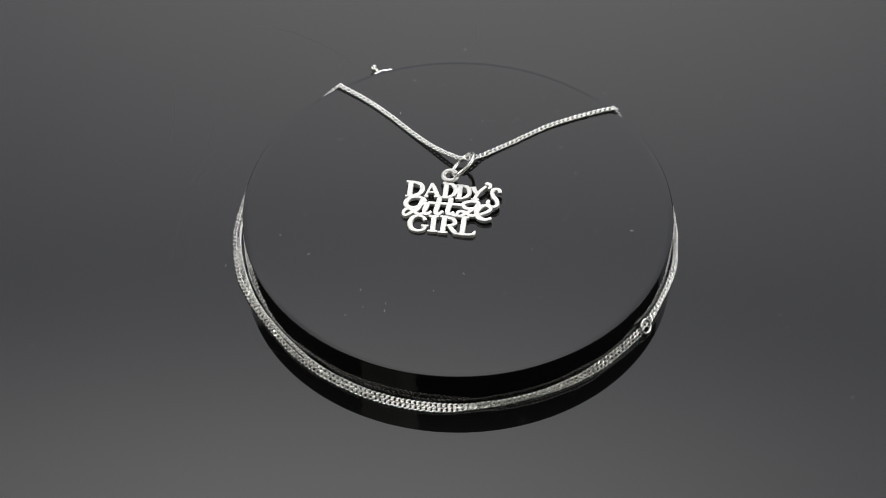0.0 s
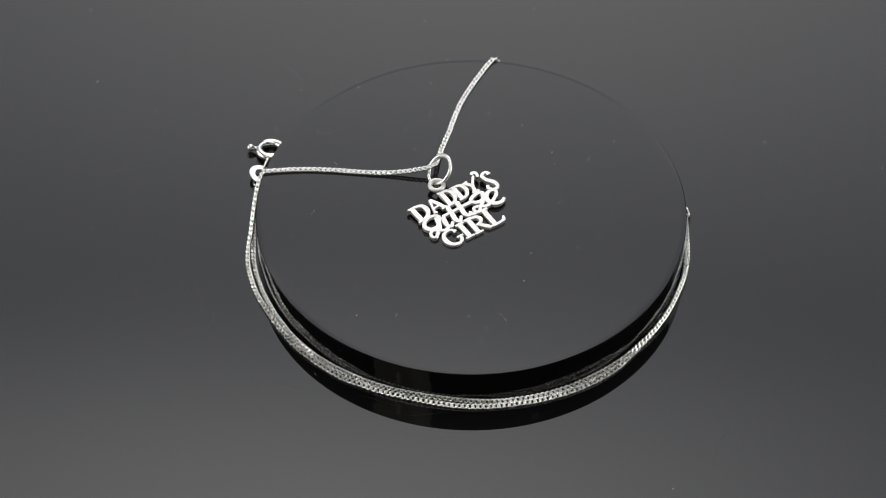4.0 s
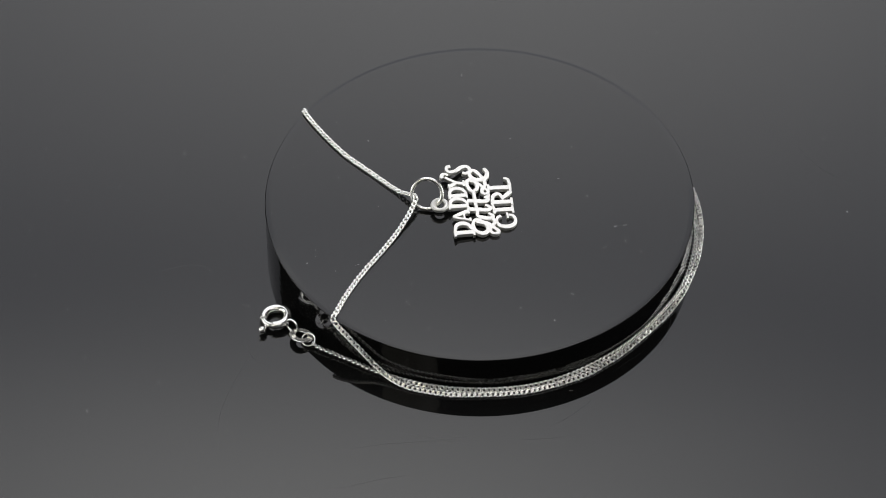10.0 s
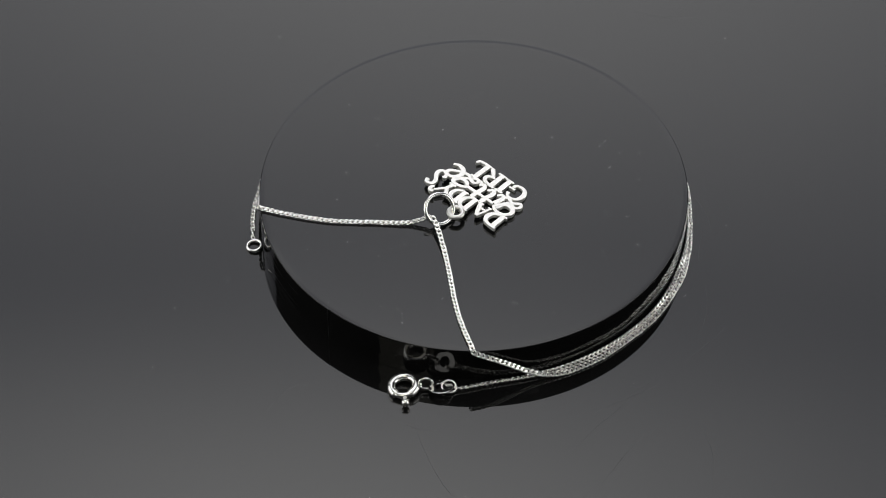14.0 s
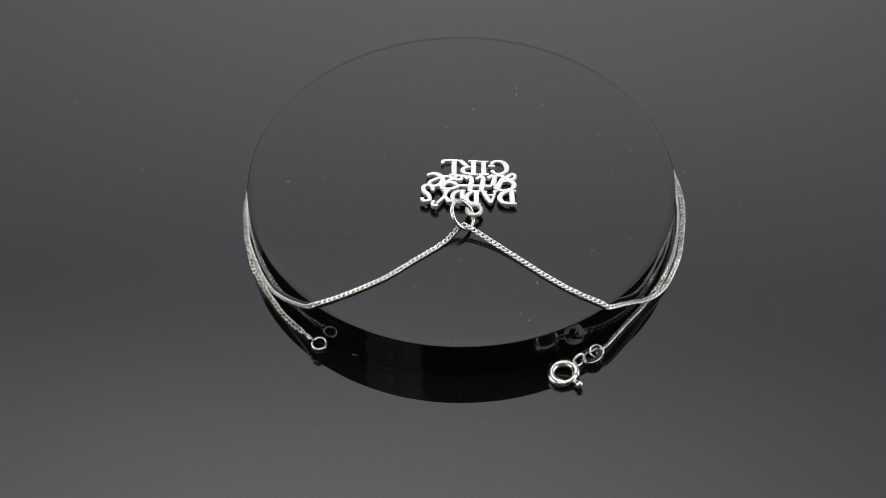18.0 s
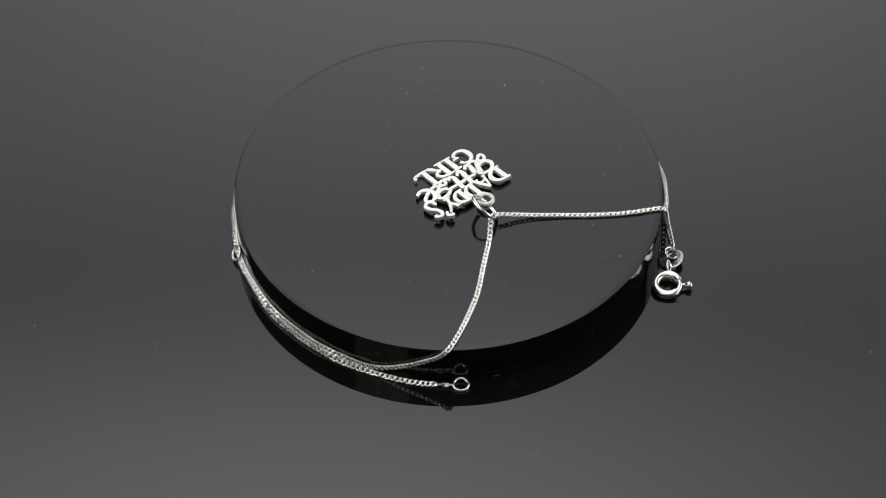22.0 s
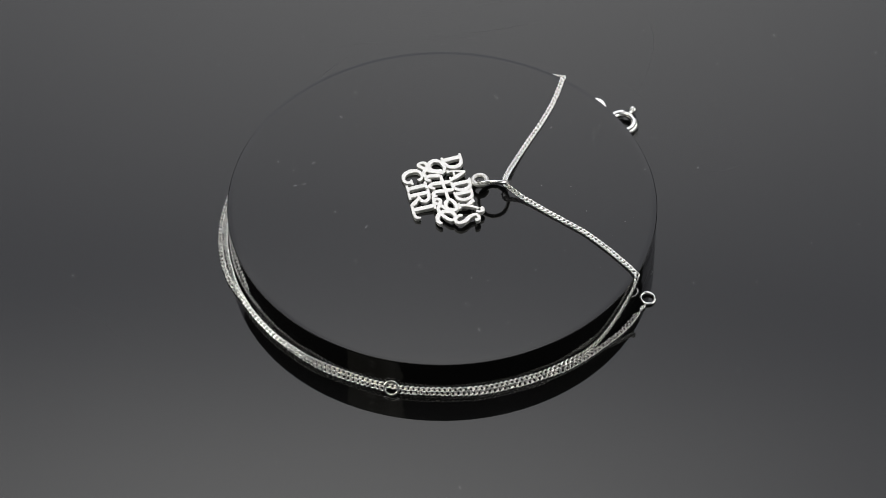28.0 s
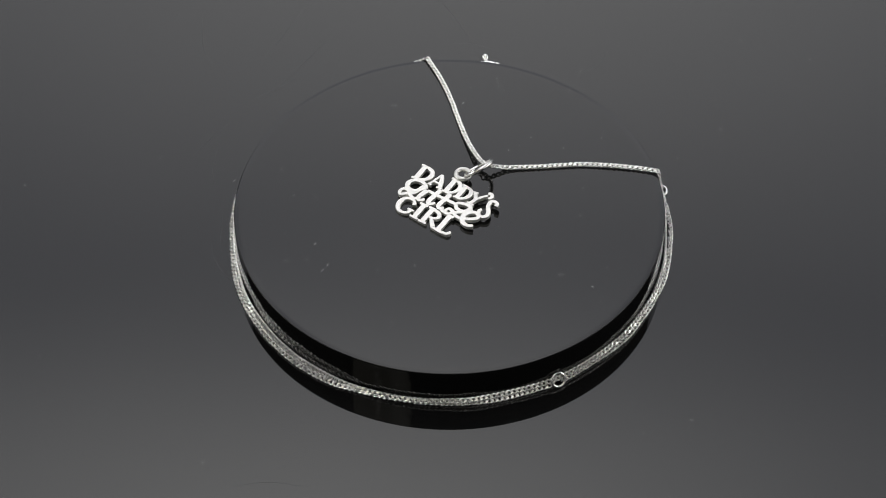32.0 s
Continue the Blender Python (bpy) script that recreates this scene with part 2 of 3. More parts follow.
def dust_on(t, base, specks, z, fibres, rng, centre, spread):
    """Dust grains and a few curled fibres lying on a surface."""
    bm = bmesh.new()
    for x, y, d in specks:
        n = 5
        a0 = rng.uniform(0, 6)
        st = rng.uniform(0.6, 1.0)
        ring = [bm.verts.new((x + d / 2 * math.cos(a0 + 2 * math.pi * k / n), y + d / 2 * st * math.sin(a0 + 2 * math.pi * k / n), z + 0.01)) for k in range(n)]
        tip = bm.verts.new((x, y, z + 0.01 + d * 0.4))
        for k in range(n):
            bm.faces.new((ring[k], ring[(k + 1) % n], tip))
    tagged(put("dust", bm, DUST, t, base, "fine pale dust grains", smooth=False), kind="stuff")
    for _ in range(fibres):
        r, a = spread * math.sqrt(rng.random()), rng.uniform(0, 6.28)
        x, y = centre.x + r * math.cos(a), centre.y + r * math.sin(a)
        h, c = rng.uniform(0, 6.28), rng.uniform(-1.2, 1.2)
        pts = []
        for k in range(7):
            pts.append(Vector((x, y, z + 0.05)))
            x += 0.14 * math.cos(h)
            y += 0.14 * math.sin(h)
            h += c * 0.3
        bm = bmesh.new()
        add_tube(bm, pts, 0.028, 5)
        put("fibre", bm, DUST, t, base, "tiny curled lint fibre")


def display_block():
    base = AXIS_TO_DISC
    t = turning("display_block", base, "round glossy black acrylic display block on the turntable", "display block")
    bm = bmesh.new()
    prof = [(DISC_R - 0.06, 0.004), (DISC_R - 0.05, 0.02), (DISC_R, 0.07), (DISC_R, 0.12), (DISC_R, DISC_H - 0.45), (DISC_R, DISC_H - 0.28), (DISC_R - 0.03, DISC_H - 0.21), (DISC_R - 0.10, DISC_H - 0.17), (DISC_R - 0.25, DISC_H - 0.142),
            (DISC_R - 0.28, DISC_H - 0.137), (DISC_R - 1.02, DISC_H - 0.012), (DISC_R - 1.06, DISC_H - 0.004), (DISC_R - 1.15, DISC_H), (DISC_R - 4, DISC_H), (1.0, DISC_H)]
    add_lathe(bm, prof, 360)
    # the cutter's start and end do not quite meet: a small step in the wall
    for v in bm.verts:
        r = math.hypot(v.co.x, v.co.y)
        if r > DISC_R - 1.5:
            a = (math.degrees(math.atan2(v.co.y, v.co.x)) - 85.6) % 360
            if a < 16:
                k = 1 - 0.06 / DISC_R * (1 - a / 16)
                v.co.x *= k
                v.co.y *= k
    bmesh.ops.translate(bm, verts=bm.verts, vec=base)
    ob = put("block", bm, BLOCK, t, base, "", smooth=True)
    for f in ob.data.polygons:
        f.use_smooth = f.normal.z < 0.9999
    ob.data.materials.append(BLOCK_WALL)
    for f in ob.data.polygons:
        f.material_index = 1 if abs(f.normal.z) < 0.1 else 0
    # the parting line and the cutter's streaks beside it
    marks = [(85.45, 85.75, 5.0, 4.7)]
    rng = random.Random(21)
    for _ in range(9):
        a, z = rng.uniform(44, 72), rng.uniform(1.2, 9.2)
        marks.append((a, min(a + rng.uniform(5, 16), 85.2), z, rng.uniform(0.05, 0.13)))
    for a0, a1, z, half in marks:
        bm = bmesh.new()
        n = max(2, int(a1 - a0) + 1)
        rows = []
        for k in range(n + 1):
            a = a0 + (a1 - a0) * k / n
            h = half if a1 - a0 < 1 else half * math.sin(math.pi * (k + 0.3) / (n + 0.6))
            rows.append([bm.verts.new(Vector(polar(a, DISC_R + 0.008, z + w))) for w in (-h, h)])
        for a, b in zip(rows, rows[1:]):
            bm.faces.new((a[0], b[0], b[1], a[1]))
        put("scratch", bm, SCRATCH, t, base, "fine dull machining mark")
    # a curl of lint at the foot of the wall
    bm = bmesh.new()
    add_tube(bm, [Vector(polar(56.2 + 1.6 * k / 8, 50.3 + 0.3 * math.sin(k * 0.5), 0.06 + 0.5 * math.sin(math.pi * k / 8))) for k in range(9)], 0.03, 5)
    put("fibre", bm, DUST, t, base, "tiny curled lint fibre")
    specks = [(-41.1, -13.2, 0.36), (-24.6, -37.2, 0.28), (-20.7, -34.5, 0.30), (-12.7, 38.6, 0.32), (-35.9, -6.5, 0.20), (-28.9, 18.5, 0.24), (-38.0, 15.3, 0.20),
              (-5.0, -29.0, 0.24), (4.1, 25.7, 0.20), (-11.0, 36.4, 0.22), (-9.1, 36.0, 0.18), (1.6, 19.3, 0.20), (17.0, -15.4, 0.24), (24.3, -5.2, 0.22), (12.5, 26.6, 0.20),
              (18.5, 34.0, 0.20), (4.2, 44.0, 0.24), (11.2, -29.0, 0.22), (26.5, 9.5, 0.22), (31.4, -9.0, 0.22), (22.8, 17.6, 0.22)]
    rng = random.Random(11)
    for _ in range(40):
        r, a = 48 * math.sqrt(rng.random()), rng.uniform(0, 2 * math.pi)
        specks.append((base.x + r * math.cos(a), base.y + r * math.sin(a), rng.choice((0.07, 0.09, 0.11, 0.15))))
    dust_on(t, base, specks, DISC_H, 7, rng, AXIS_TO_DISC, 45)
    return t


# ---------------------------------------------------------------- necklace
PITCH_LINK = 1.18


def link_mesh():
    """One twisted curb link, filed flat on both faces; the chain runs along x, its flat faces look along z."""
    bm = bmesh.new()
    a, b, r, n, sides = 0.82, 0.475, 0.225, 28, 10
    pts = []
    for i in range(n):
        q = 2 * math.pi * i / n
        x = a * math.copysign(abs(math.cos(q)) ** 1.05, math.cos(q))
        y = b * math.copysign(abs(math.sin(q)) ** 1.1, math.sin(q))
        tw = -radians(118) * x / (2 * a)
        pts.append(Vector((x, y * math.cos(tw), y * math.sin(tw))))
    add_tube(bm, pts, r, sides, closed=True)
    cut = 0.35
    for way in (1, -1):
        got = bmesh.ops.bisect_plane(bm, geom=bm.verts[:] + bm.edges[:] + bm.faces[:], plane_co=(0, 0, way * cut), plane_no=(0, 0, way), clear_outer=True)
        rim = [e for e in got["geom_cut"] if isinstance(e, bmesh.types.BMEdge)]
        bmesh.ops.contextual_create(bm, geom=rim)
    bmesh.ops.recalc_face_normals(bm, faces=bm.faces[:])
    for v in bm.verts:
        v.co *= U
    me = bpy.data.meshes.new("link")
    bm.normal_update()
    bm.to_mesh(me)
    bm.free()
    me.polygons.foreach_set("use_smooth", [abs(p.normal.z) < 0.999 for p in me.polygons])
    me.materials.append(CHAIN)
    return me


def polar(az, r, z):
    return (AXIS_TO_DISC.x + r * math.cos(radians(az)), AXIS_TO_DISC.y + r * math.sin(radians(az)), z)


def strand(top, wall):
    """Control points (x, y, z, lean): over the block's top, then round its wall; lean 1 = flat face up, 0 = flat face outward."""
    ctrl = [(x, y, z, 1.0) for x, y, z in top]
    ctrl += [(*polar(az, r, z), w) for az, r, z, w in wall]
    return spline(ctrl, 24)


def place_links(path, rng, loose=0):
    """Poses of the links along a path; the last few, if loose, hang twisted."""
    pts = [Vector(q[:3]) for q in path]
    lean = [q[3] for q in path]
    total, acc = 0.0, [0.0]
    for a, b in zip(pts, pts[1:]):
        total += (b - a).length
        acc.append(total)
    out = []
    count = int(total / PITCH_LINK)
    step = total / count
    i = 0
    for k in range(count):
        s = (k + 0.5) * step
        while acc[i + 1] < s:
            i += 1
        f = (s - acc[i]) / max(acc[i + 1] - acc[i], 1e-9)
        q = pts[i].lerp(pts[i + 1], f)
        lo, hi = max(i - 2, 0), min(i + 3, len(pts) - 1)
        x = (pts[hi] - pts[lo]).normalized()
        w = lean[i] + (lean[i + 1] - lean[i]) * f
        rad = Vector((q.x - AXIS_TO_DISC.x, q.y - AXIS_TO_DISC.y, 0)).normalized()
        z = rad * (1 - w) + Vector((0, 0, 1)) * w
        z = (z - x * z.dot(x)).normalized()
        y = z.cross(x)
        m = Matrix((x, y, z)).transposed().to_4x4()
        m = m @ Euler((rng.gauss(0, 0.06) + (1.1 * (-1) ** k if k >= count - loose else 0), rng.gauss(0, 0.04), rng.gauss(0, 0.04))).to_matrix().to_4x4()
        m.translation = q + Vector((rng.gauss(0, .02), rng.gauss(0, .02), abs(rng.gauss(0, .015))))
        out.append(m)
    return out


TOP_RIGHT = [(0.8, 10.5, 12.5), (2.4, 11.9, 11.5), (5.2, 14.2, 10.5), (12.0, 18.9, 10.3), (19.5, 24.05, 10.3), (28.0, 28.2, 10.3), (34.4, 30.6, 10.33)]
WALL_RIGHT = [(44.1, 50.35, 10.0, 0.5), (42.6, 50.5, 8.4, 0.1), (40.0, 50.45, 6.9, 0.05), (35.8, 50.45, 5.0, 0.05), (32.2, 50.45, 3.5, 0.05), (28.6, 50.45, 2.2, 0.05), (24.5, 50.5, 1.3, 0.25),
              (19, 50.55, 1.35, 0.35), (12, 50.6, 1.55, 0.5), (5, 50.6, 1.65, 0.6), (-10, 50.6, 1.75, 0.6), (-30, 50.6, 1.75, 0.6), (-50, 50.6, 1.72, 0.6), (-60, 50.8, 1.45, 0.55), (-68, 50.92, 1.25, 0.5), (-78, 50.92, 1.08, 0.5)]
WALL_RIGHT_FAR = [(-90, 50.75, 0.54, 0.66), (-105, 50.75, 0.54, 0.66), (-119, 50.65, 0.85, 0.7), (-131, 50.5, 1.5, 0.2), (-150, 50.5, 1.6, 0.2), (-166, 50.75, 0.9, 0.7), (-180, 51.0, 0.68, 0.4), (-195, 50.95, 0.68, 0.4),
                  (-208, 51.05, 0.6, 0.6), (-219, 50.95, 0.55, 1.5), (-227.3, 51.3, 0.58, 2.6), (-231, 51.9, 0.58, 2.6), (-235.2, 52.9, 0.65, 2.4), (-237.4, 53.1, 0.8, 2.0)]
TOP_LEFT = [(0.2, 10.5, 12.5), (-2.4, 12.0, 11.8), (-7.4, 16.0, 10.7), (-12.8, 21.0, 10.33), (-17.5, 25.7, 10.3), (-23.4, 30.8, 10.3), (-29.6, 35.1, 10.33)]
WALL_LEFT = [(126.8, 50.3, 10.05, 0.6), (128.8, 50.65, 9.1, 0.7), (132.2, 50.8, 7.7, 0.7), (135.3, 50.9, 6.1, 0.7), (138.3, 51.1, 4.4, 0.7), (141, 51.35, 2.9, 0.7), (145, 52.0, 1.4, 0.6),
             (150, 52.5, 0.55, 0.65), (157, 52.5, 0.5, 0.6), (165, 52.25, 0.45, 0.66), (180, 52.2, 0.45, 0.66), (194, 51.95, 0.45, 0.66), (202, 51.45, 0.5, 0.65), (210, 51, 0.49, 0.66), (227, 51.3, 0.47, 0.66),
             (241, 51.6, 0.44, 0.66), (255, 52, 0.44, 0.66), (268, 51.95, 0.44, 0.66), (278, 51.0, 0.47, 0.66), (286, 50.65, 0.43, 0.7), (298, 50.6, 0.43, 0.7), (312, 50.75, 0.46, 0.66), (327.6, 50.8, 0.46, 0.66)]
WALL_LEFT_END = [(331, 50.8, 0.46, 0.66), (350, 50.8, 0.46, 0.66), (363, 50.85, 0.46, 0.66), (369, 51, 0.54, 0.66), (375, 51.35, 0.44, 0.66), (381, 51.4, 0.44, 0.66), (388, 51.5, 0.44, 0.66), (396, 51.95, 0.39, 0.66),
                 (405.3, 52.15, 0.39, 0.66)]


def necklace():
    base = AXIS_TO_DISC
    t = turning("necklace", base, "silver curb-link necklace draped round a black block", "necklace")
    rng = random.Random(5)
    right = place_links(strand(TOP_RIGHT, WALL_RIGHT + WALL_RIGHT_FAR), rng)
    left = place_links(strand(TOP_LEFT, WALL_LEFT), rng)
    left_end = place_links([np.array(q) for q in spline([(*polar(a, r, z), w) for a, r, z, w in WALL_LEFT_END], 24)], rng, 3)
    me = link_mesh()
    inv = Matrix.Translation(-base)
    singles = right[:240] + left[:60]
    for m in singles:
        ob = new("link", me)
        ob.parent = t
        mm = inv @ m
        mm.translation *= U
        ob.matrix_basis = mm
    verts, faces = [], []
    src = [v.co.copy() for v in me.vertices]
    polys = [tuple(p.vertices) for p in me.polygons]
    for m in right[240:] + left[60:] + left_end:
        mm = inv @ m
        mm.translation *= U
        k = len(verts)
        verts += [tuple(mm @ c) for c in src]
        faces += [tuple(i + k for i in p) for p in polys]
    mesh = bpy.data.meshes.new("chain")
    mesh.from_pydata(verts, [], faces)
    soft = [p.use_smooth for p in me.polygons]
    mesh.polygons.foreach_set("use_smooth", soft * (len(mesh.polygons) // len(soft)))
    mesh.materials.append(CHAIN)
    ob = new("chain", mesh)
    ob.parent = t
    tagged(ob, kind="stuff")

    # extension ring in the left strand, leaning on the wall
    c = Vector(polar(329.4, 51.1, 1.75))
    out = Vector((math.cos(radians(329.4)), math.sin(radians(329.4)), 0))
    bm = bmesh.new()
    add_tube(bm, ring_points(c, out + Vector((0, 0, 0.6)), 1.62, 36), 0.36, 10, closed=True)
    put("extension_ring", bm, SILVER, t, base, "small round silver ring")
    # end ring, flat on the turntable
    c = Vector(polar(407.6, 52.1, 0.55))
    bm = bmesh.new()
    add_tube(bm, ring_points(c, (0.1, 0.1, 1), 1.65, 40), 0.36, 12, closed=True)
    put("end_ring", bm, SILVER, t, base, "small round silver ring")
    clasp(t, base)
    return t


def clasp(t, base):
    """Spring-ring clasp with its eye, a flat washer link and a thin jump ring."""
    c = Vector((-19.9, 47.4, 1.3))
    w = Vector((-0.77, -0.64, 0.0))
    n = Vector((0.10, 0.085, 1.0)).normalized()
    knob_way = Vector((-3.3, 3.6, -0.3))
    knob_way = (knob_way - n * knob_way.dot(n)).normalized()
    pts = ring_points(c, n, 2.80, 96, 1.0, knob_way)
    # knob_way is index 0; the mouth lies beside it, crossed by the thinner bolt
    bm = bmesh.new()
    idx = list(range(6, 86))
    radii = [0.86 if k in (0, len(idx) - 1) else 1.0 for k in range(len(idx))]
    add_tube(bm, [pts[i % 96] for i in idx], radii, 18)
    ring = put("spring_ring", bm, SILVER, t, base, "polished tubular silver ring")
    bm = bmesh.new()
    add_tube(bm, [pts[i % 96] for i in range(83, 104)], 0.70, 16)
    put("bolt", bm, SILVER, ring, base, "sliding bolt of the clasp")
    bm = bmesh.new()
    tip = pts[0]
    add_tube(bm, [tip + knob_way * s for s in (0.4, 0.9, 1.2, 1.5, 1.85, 2.25, 2.65, 2.95, 3.05)], [0.50, 0.46, 0.50, 0.70, 0.88, 0.95, 0.82, 0.50, 0.12], 16)
    put("knob", bm, SILVER, ring, base, "small thumb knob")
    # eye with a short neck, standing up
    e = c + w * 4.95 + Vector((0, 0, 0.6))
    bm = bmesh.new()
    add_tube(bm, ring_points(e, Vector((-0.62, 0.77, 0.35)), 1.3, 36, 1.2, w), 0.34, 12, closed=True)
    add_tube(bm, [c + w * 2.9 + Vector((0, 0, 0.2)), c + w * 3.5 + Vector((0, 0, 0.4)), c + w * 4.0 + Vector((0, 0, 0.55))], [0.75, 0.46, 0.34], 12)
    put("eye", bm, SILVER, ring, base, "small soldered eye")
    # flat washer link, leaning
    wc = Vector((-26.6, 42.6, 1.25))
    zn = Vector((0.215, -0.20, 0.955)).normalized()
    m = Matrix.Translation(wc) @ zn.to_track_quat("Z", "Y").to_matrix().to_4x4()
    bm = bmesh.new()
    prof = [(1.42, -0.17), (2.68, -0.17), (2.82, -0.08), (2.82, 0.08), (2.68, 0.17), (1.42, 0.17), (1.30, 0.08), (1.30, -0.08)]
    add_lathe(bm, prof + [prof[0]], 56, m, cap=False)
    bmesh.ops.remove_doubles(bm, verts=bm.verts, dist=1e-4)
    put("washer_link", bm, SILVER, t, base, "flat washer-like silver link", smooth=False)
    bm = bmesh.new()
    add_tube(bm, ring_points((-28.0, 41.2, 1.1), Vector((-0.25, 0.3, 1.0)), 1.5, 36, 1.1, (-0.9, -0.4, 0)), 0.26, 12, closed=True)
    put("jump_ring", bm, SILVER, t, base, "thin silver jump ring")


# ---------------------------------------------------------------- pendant
P_C = Vector((-1.763, -4.302, 11.212))
P_U = Vector((0.043687, 0.000806, 0.001133))
P_V = Vector((0.002456, -0.056395, -0.003712))
P_N = P_U.cross(-P_V).normalized()
P_THICK = 0.90


def on_plate(x, y, up=0.0):
    """A point of the pendant's face from its drawing, in which y grows downwards."""
    return P_C + P_U * (x - 360) + P_V * (y - 390) + P_N * up


def add_stroke(bm, ctrl, level=0.0, per=6, closed=False):
    """A bar of the cut-out lettering: control points (x, y, width) along its middle, with bevelled upper edges."""
    path = spline(ctrl, per, closed)
    n = len(path)
    top = [on_plate(q[0], q[1]) for q in path]
    rows = []
    for i in range(n):
        a = top[(i - 1) % n] if closed or i else top[i]
        b = top[(i + 1) % n] if closed or i < n - 1 else top[i]
        d = (b - a).normalized()
        s = P_N.cross(d)
        h = (path[i][2] * 0.92 + 3.0) * 0.5 * 0.0465
        if not closed and (i == 0 or i == n - 1):
            h *= 0.8
        bev = min(0.07, h * 0.2)
        q = top[i] + P_N * (level + 0.0009 * i)
        sec = [(-h, -P_THICK), (-h, -bev), (-h + bev, 0), (h - bev, 0), (h, -bev), (h, -P_THICK)]
        rows.append([bm.verts.new(q + s * u + P_N * v) for u, v in sec])
    pairs = list(zip(rows, rows[1:])) + ([(rows[-1], rows[0])] if closed else [])
    for a, b in pairs:
        for k in range(6):
            j = (k + 1) % 6
            f = bm.faces.new((a[k], b[k], b[j], a[j]))
            f.material_index = 0 if k in (1, 2, 3) else 1
    if not closed:
        bm.faces.new(rows[0])
        bm.faces.new(list(reversed(rows[-1])))


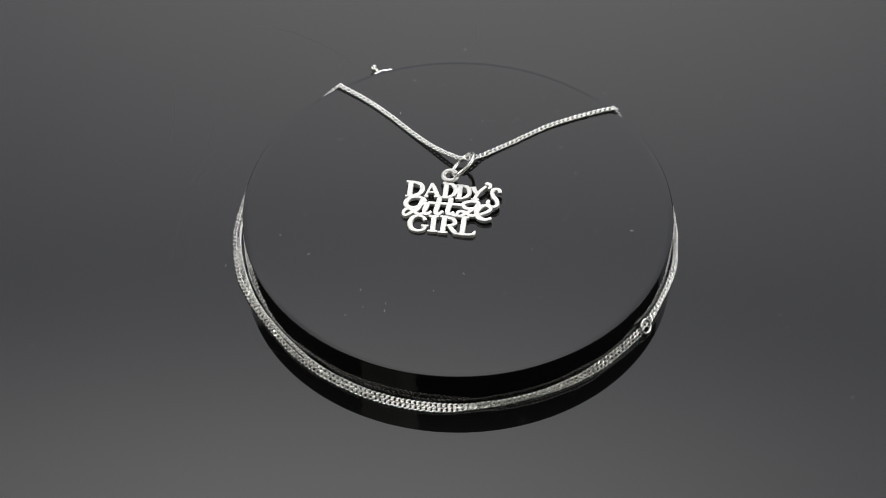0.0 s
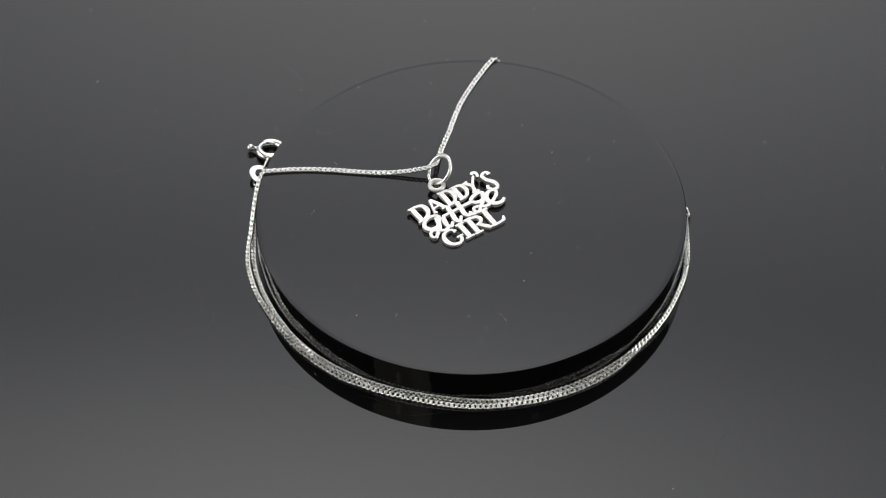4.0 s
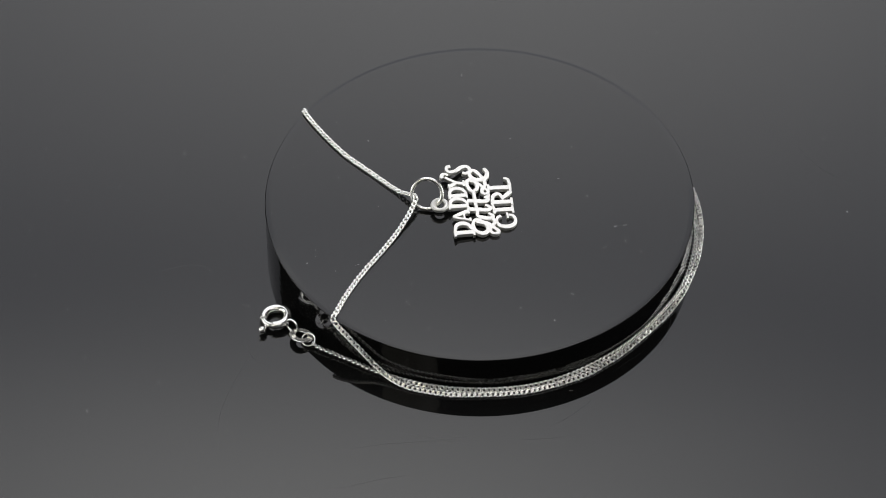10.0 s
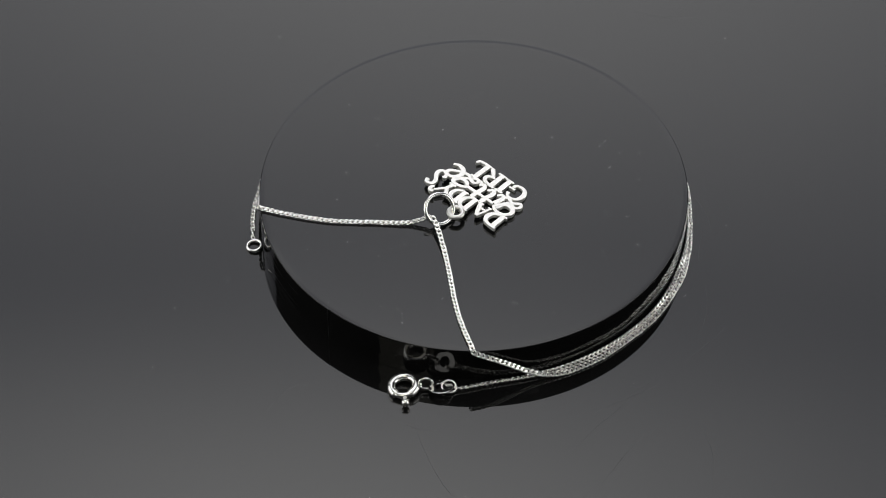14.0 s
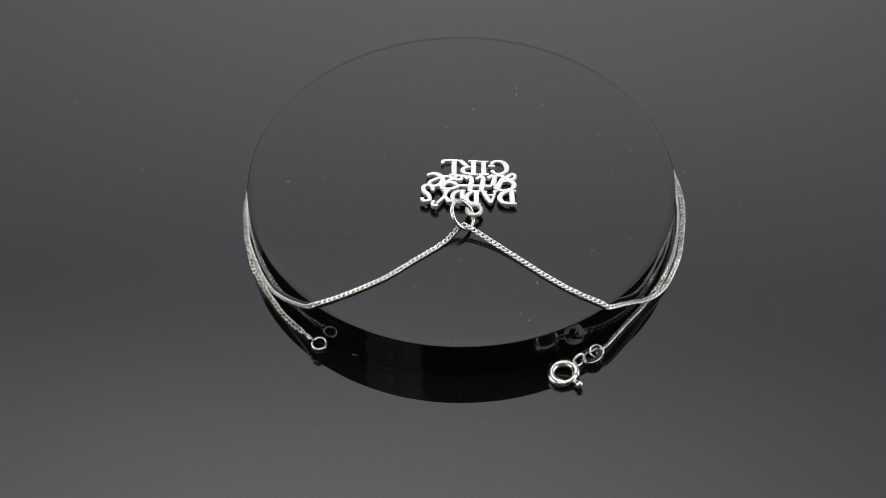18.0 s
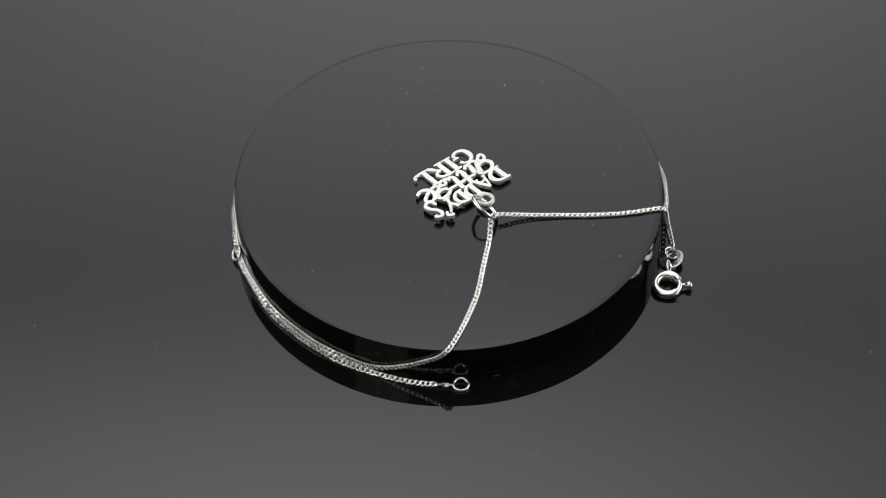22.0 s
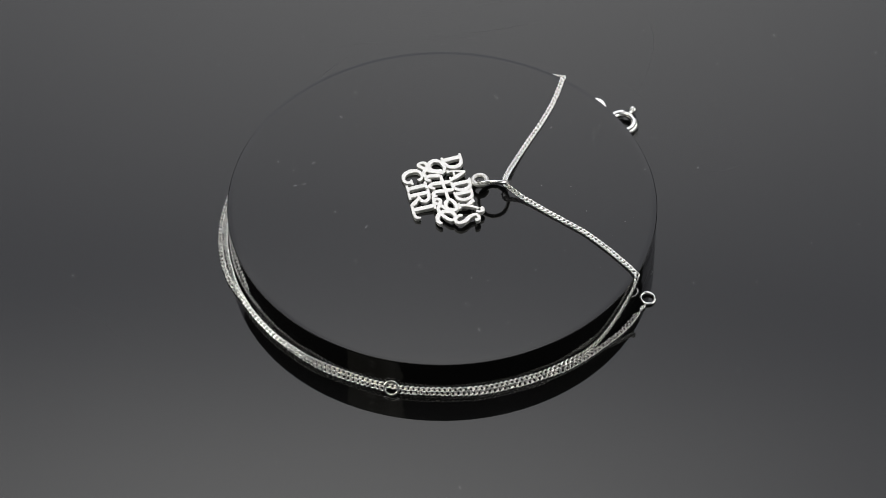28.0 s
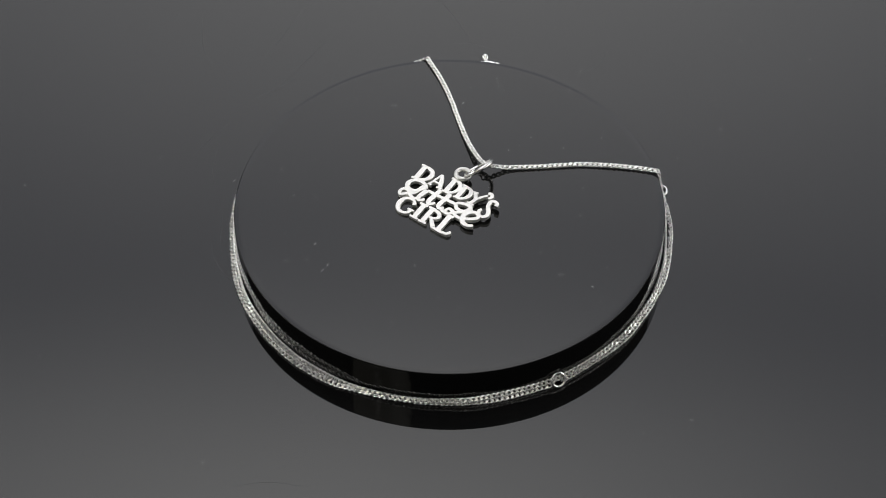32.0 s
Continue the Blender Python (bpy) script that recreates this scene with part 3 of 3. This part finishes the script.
def letters():
    """The drawing of the words: each entry is one letter with its bars."""
    S = []
    # first row
    S.append([[(140, 246, 26), (136, 280, 26), (131, 322, 26)], [(116, 244, 12), (170, 248, 12)], [(107, 321, 11), (160, 322, 11)],
              [(150, 247, 12), (190, 258, 20), (201, 284, 26), (184, 309, 20), (145, 321, 12)]])
    S.append([[(252, 256, 12), (234, 290, 11), (218, 322, 11)], [(252, 256, 16), (268, 288, 22), (281, 322, 22)], [(228, 301, 9), (276, 303, 9)],
              [(208, 322, 10), (232, 324, 10)], [(262, 324, 10), (297, 325, 10)]])
    S.append([[(330, 254, 25), (325, 290, 25), (319, 330, 25)], [(308, 252, 11), (352, 256, 11)], [(298, 329, 11), (345, 331, 11)],
              [(338, 256, 12), (368, 266, 19), (378, 292, 23), (362, 318, 18), (330, 331, 12)],
              [(342, 237, 30), (337, 250, 32), (332, 263, 34)]])
    S.append([[(403, 266, 24), (399, 300, 24), (394, 337, 24)], [(382, 264, 10), (425, 268, 10)], [(374, 336, 10), (418, 338, 10)],
              [(412, 268, 12), (441, 277, 18), (451, 302, 22), (436, 326, 18), (405, 338, 12)]])
    S.append([[(470, 280, 20), (484, 298, 20), (492, 312, 18)], [(452, 279, 10), (488, 277, 10)], [(540, 270, 13), (512, 292, 14), (492, 312, 16), (478, 338, 20)], [(458, 338, 10), (502, 342, 10)]])
    S.append([[(536, 262, 16), (548, 257, 18), (562, 264, 18), (560, 278, 15), (548, 284, 10)]])
    S.append([[(612, 306, 22), (611, 292, 18), (592, 286, 15), (573, 296, 19), (576, 322, 21), (594, 345, 22), (598, 368, 20), (580, 381, 16), (557, 376, 17), (547, 358, 18), (556, 347, 16)]])
    # second row, joined script
    S.append([[(220, 352, 14), (206, 336, 16), (172, 326, 18), (134, 333, 18), (112, 356, 24), (125, 380, 23), (160, 384, 17), (194, 369, 18), (214, 348, 16)],
              [(198, 342, 17), (188, 370, 24), (168, 395, 23), (138, 411, 18), (112, 424, 16), (99, 412, 16), (108, 395, 16), (132, 391, 16), (154, 404, 18), (182, 420, 18), (208, 414, 18)]])
    S.append([[(230, 358, 25), (216, 386, 26), (210, 406, 21), (224, 419, 18), (248, 404, 15)]])
    S.append([[(293, 330, 25), (281, 372, 26), (271, 403, 24), (283, 419, 18), (310, 402, 15)], [(230, 357, 15), (266, 360, 16), (322, 364, 16)]])
    S.append([[(354, 332, 25), (343, 372, 26), (333, 404, 24), (345, 420, 18), (368, 408, 15)], [(312, 363, 16), (356, 366, 17), (420, 371, 17)], [(352, 415, 17), (370, 425, 18), (390, 426, 17)]])
    S.append([[(412, 368, 18), (426, 359, 18), (458, 352, 18), (490, 355, 19), (500, 369, 19), (484, 386, 19), (454, 392, 18), (428, 386, 20), (418, 374, 19)],
              [(498, 363, 18), (475, 391, 19), (434, 413, 17), (401, 430, 16), (384, 420, 16), (396, 404, 16), (424, 410, 18), (452, 426, 17), (482, 427, 18)]])
    S.append([[(482, 427, 16), (520, 417, 17), (556, 401, 19), (561, 384, 18), (535, 374, 17), (501, 386, 25), (487, 411, 25), (501, 438, 25), (535, 449, 19), (567, 440, 15)]])
    # third row
    S.append([[(216, 452, 22), (206, 434, 14), (178, 428, 13), (148, 438, 20), (135, 466, 26), (146, 494, 21), (176, 506, 15), (206, 500, 16), (214, 484, 18)], [(194, 478, 10), (234, 480, 10)]])
    S.append([[(263, 430, 26), (258, 472, 26), (253, 508, 26)], [(237, 429, 13), (289, 432, 13)], [(226, 506, 11), (280, 510, 11)]])
    S.append([[(319, 433, 26), (312, 476, 26), (307, 514, 26)], [(293, 431, 13), (341, 434, 13)], [(282, 512, 11), (334, 516, 11)],
              [(330, 437, 14), (360, 443, 18), (374, 460, 21), (362, 475, 16), (326, 480, 11)], [(340, 480, 14), (358, 500, 22), (376, 519, 22)], [(366, 521, 11), (398, 522, 11)]])
    S.append([[(423, 434, 26), (416, 482, 26), (409, 524, 26)], [(393, 430, 13), (449, 438, 13)], [(386, 522, 12), (430, 527, 14), (470, 526, 14)], [(478, 508, 9), (472, 520, 16), (462, 528, 14)]])
    return S


def pendant():
    base = Vector((-2.0, -4.0, DISC_H))
    t = turning("pendant", base, "silver cut-out lettering pendant on jump rings, lying on a black block", "pendant")
    k = 0
    for bars in letters():
        bm = bmesh.new()
        for ctrl in bars:
            add_stroke(bm, ctrl, level=0.006 * (k % 9))
            k += 1
        put("letter", bm, SATIN, t, base, smooth=False).data.materials.append(CAST)
    # bail loop soldered to the upper edge
    bm = bmesh.new()
    n = (P_N + Vector((0.0, 0.06, 0))).normalized()
    add_tube(bm, ring_points((-2.72, 5.55, 11.8), n, 1.6, 40), 0.58, 14, closed=True)
    put("bail_loop", bm, SATIN, t, base, "small soldered silver loop")
    bm = bmesh.new()
    add_tube(bm, ring_points((0.15, 8.0, 13.15), (-0.691, 0.238, 0.682), 3.5, 72), 0.50, 16, closed=True)
    put("jump_ring", bm, SILVER, t, base, "large round silver jump ring")
    return t


turntable()
display_block()
necklace()
pendant()


def motions():
    for ob, base in MOVING:
        walk(ob, [(2.0 * i, Matrix.Rotation(radians(a), 4, "Z") @ Matrix.Translation(base)) for i, a in enumerate(TURNS)])


motions()
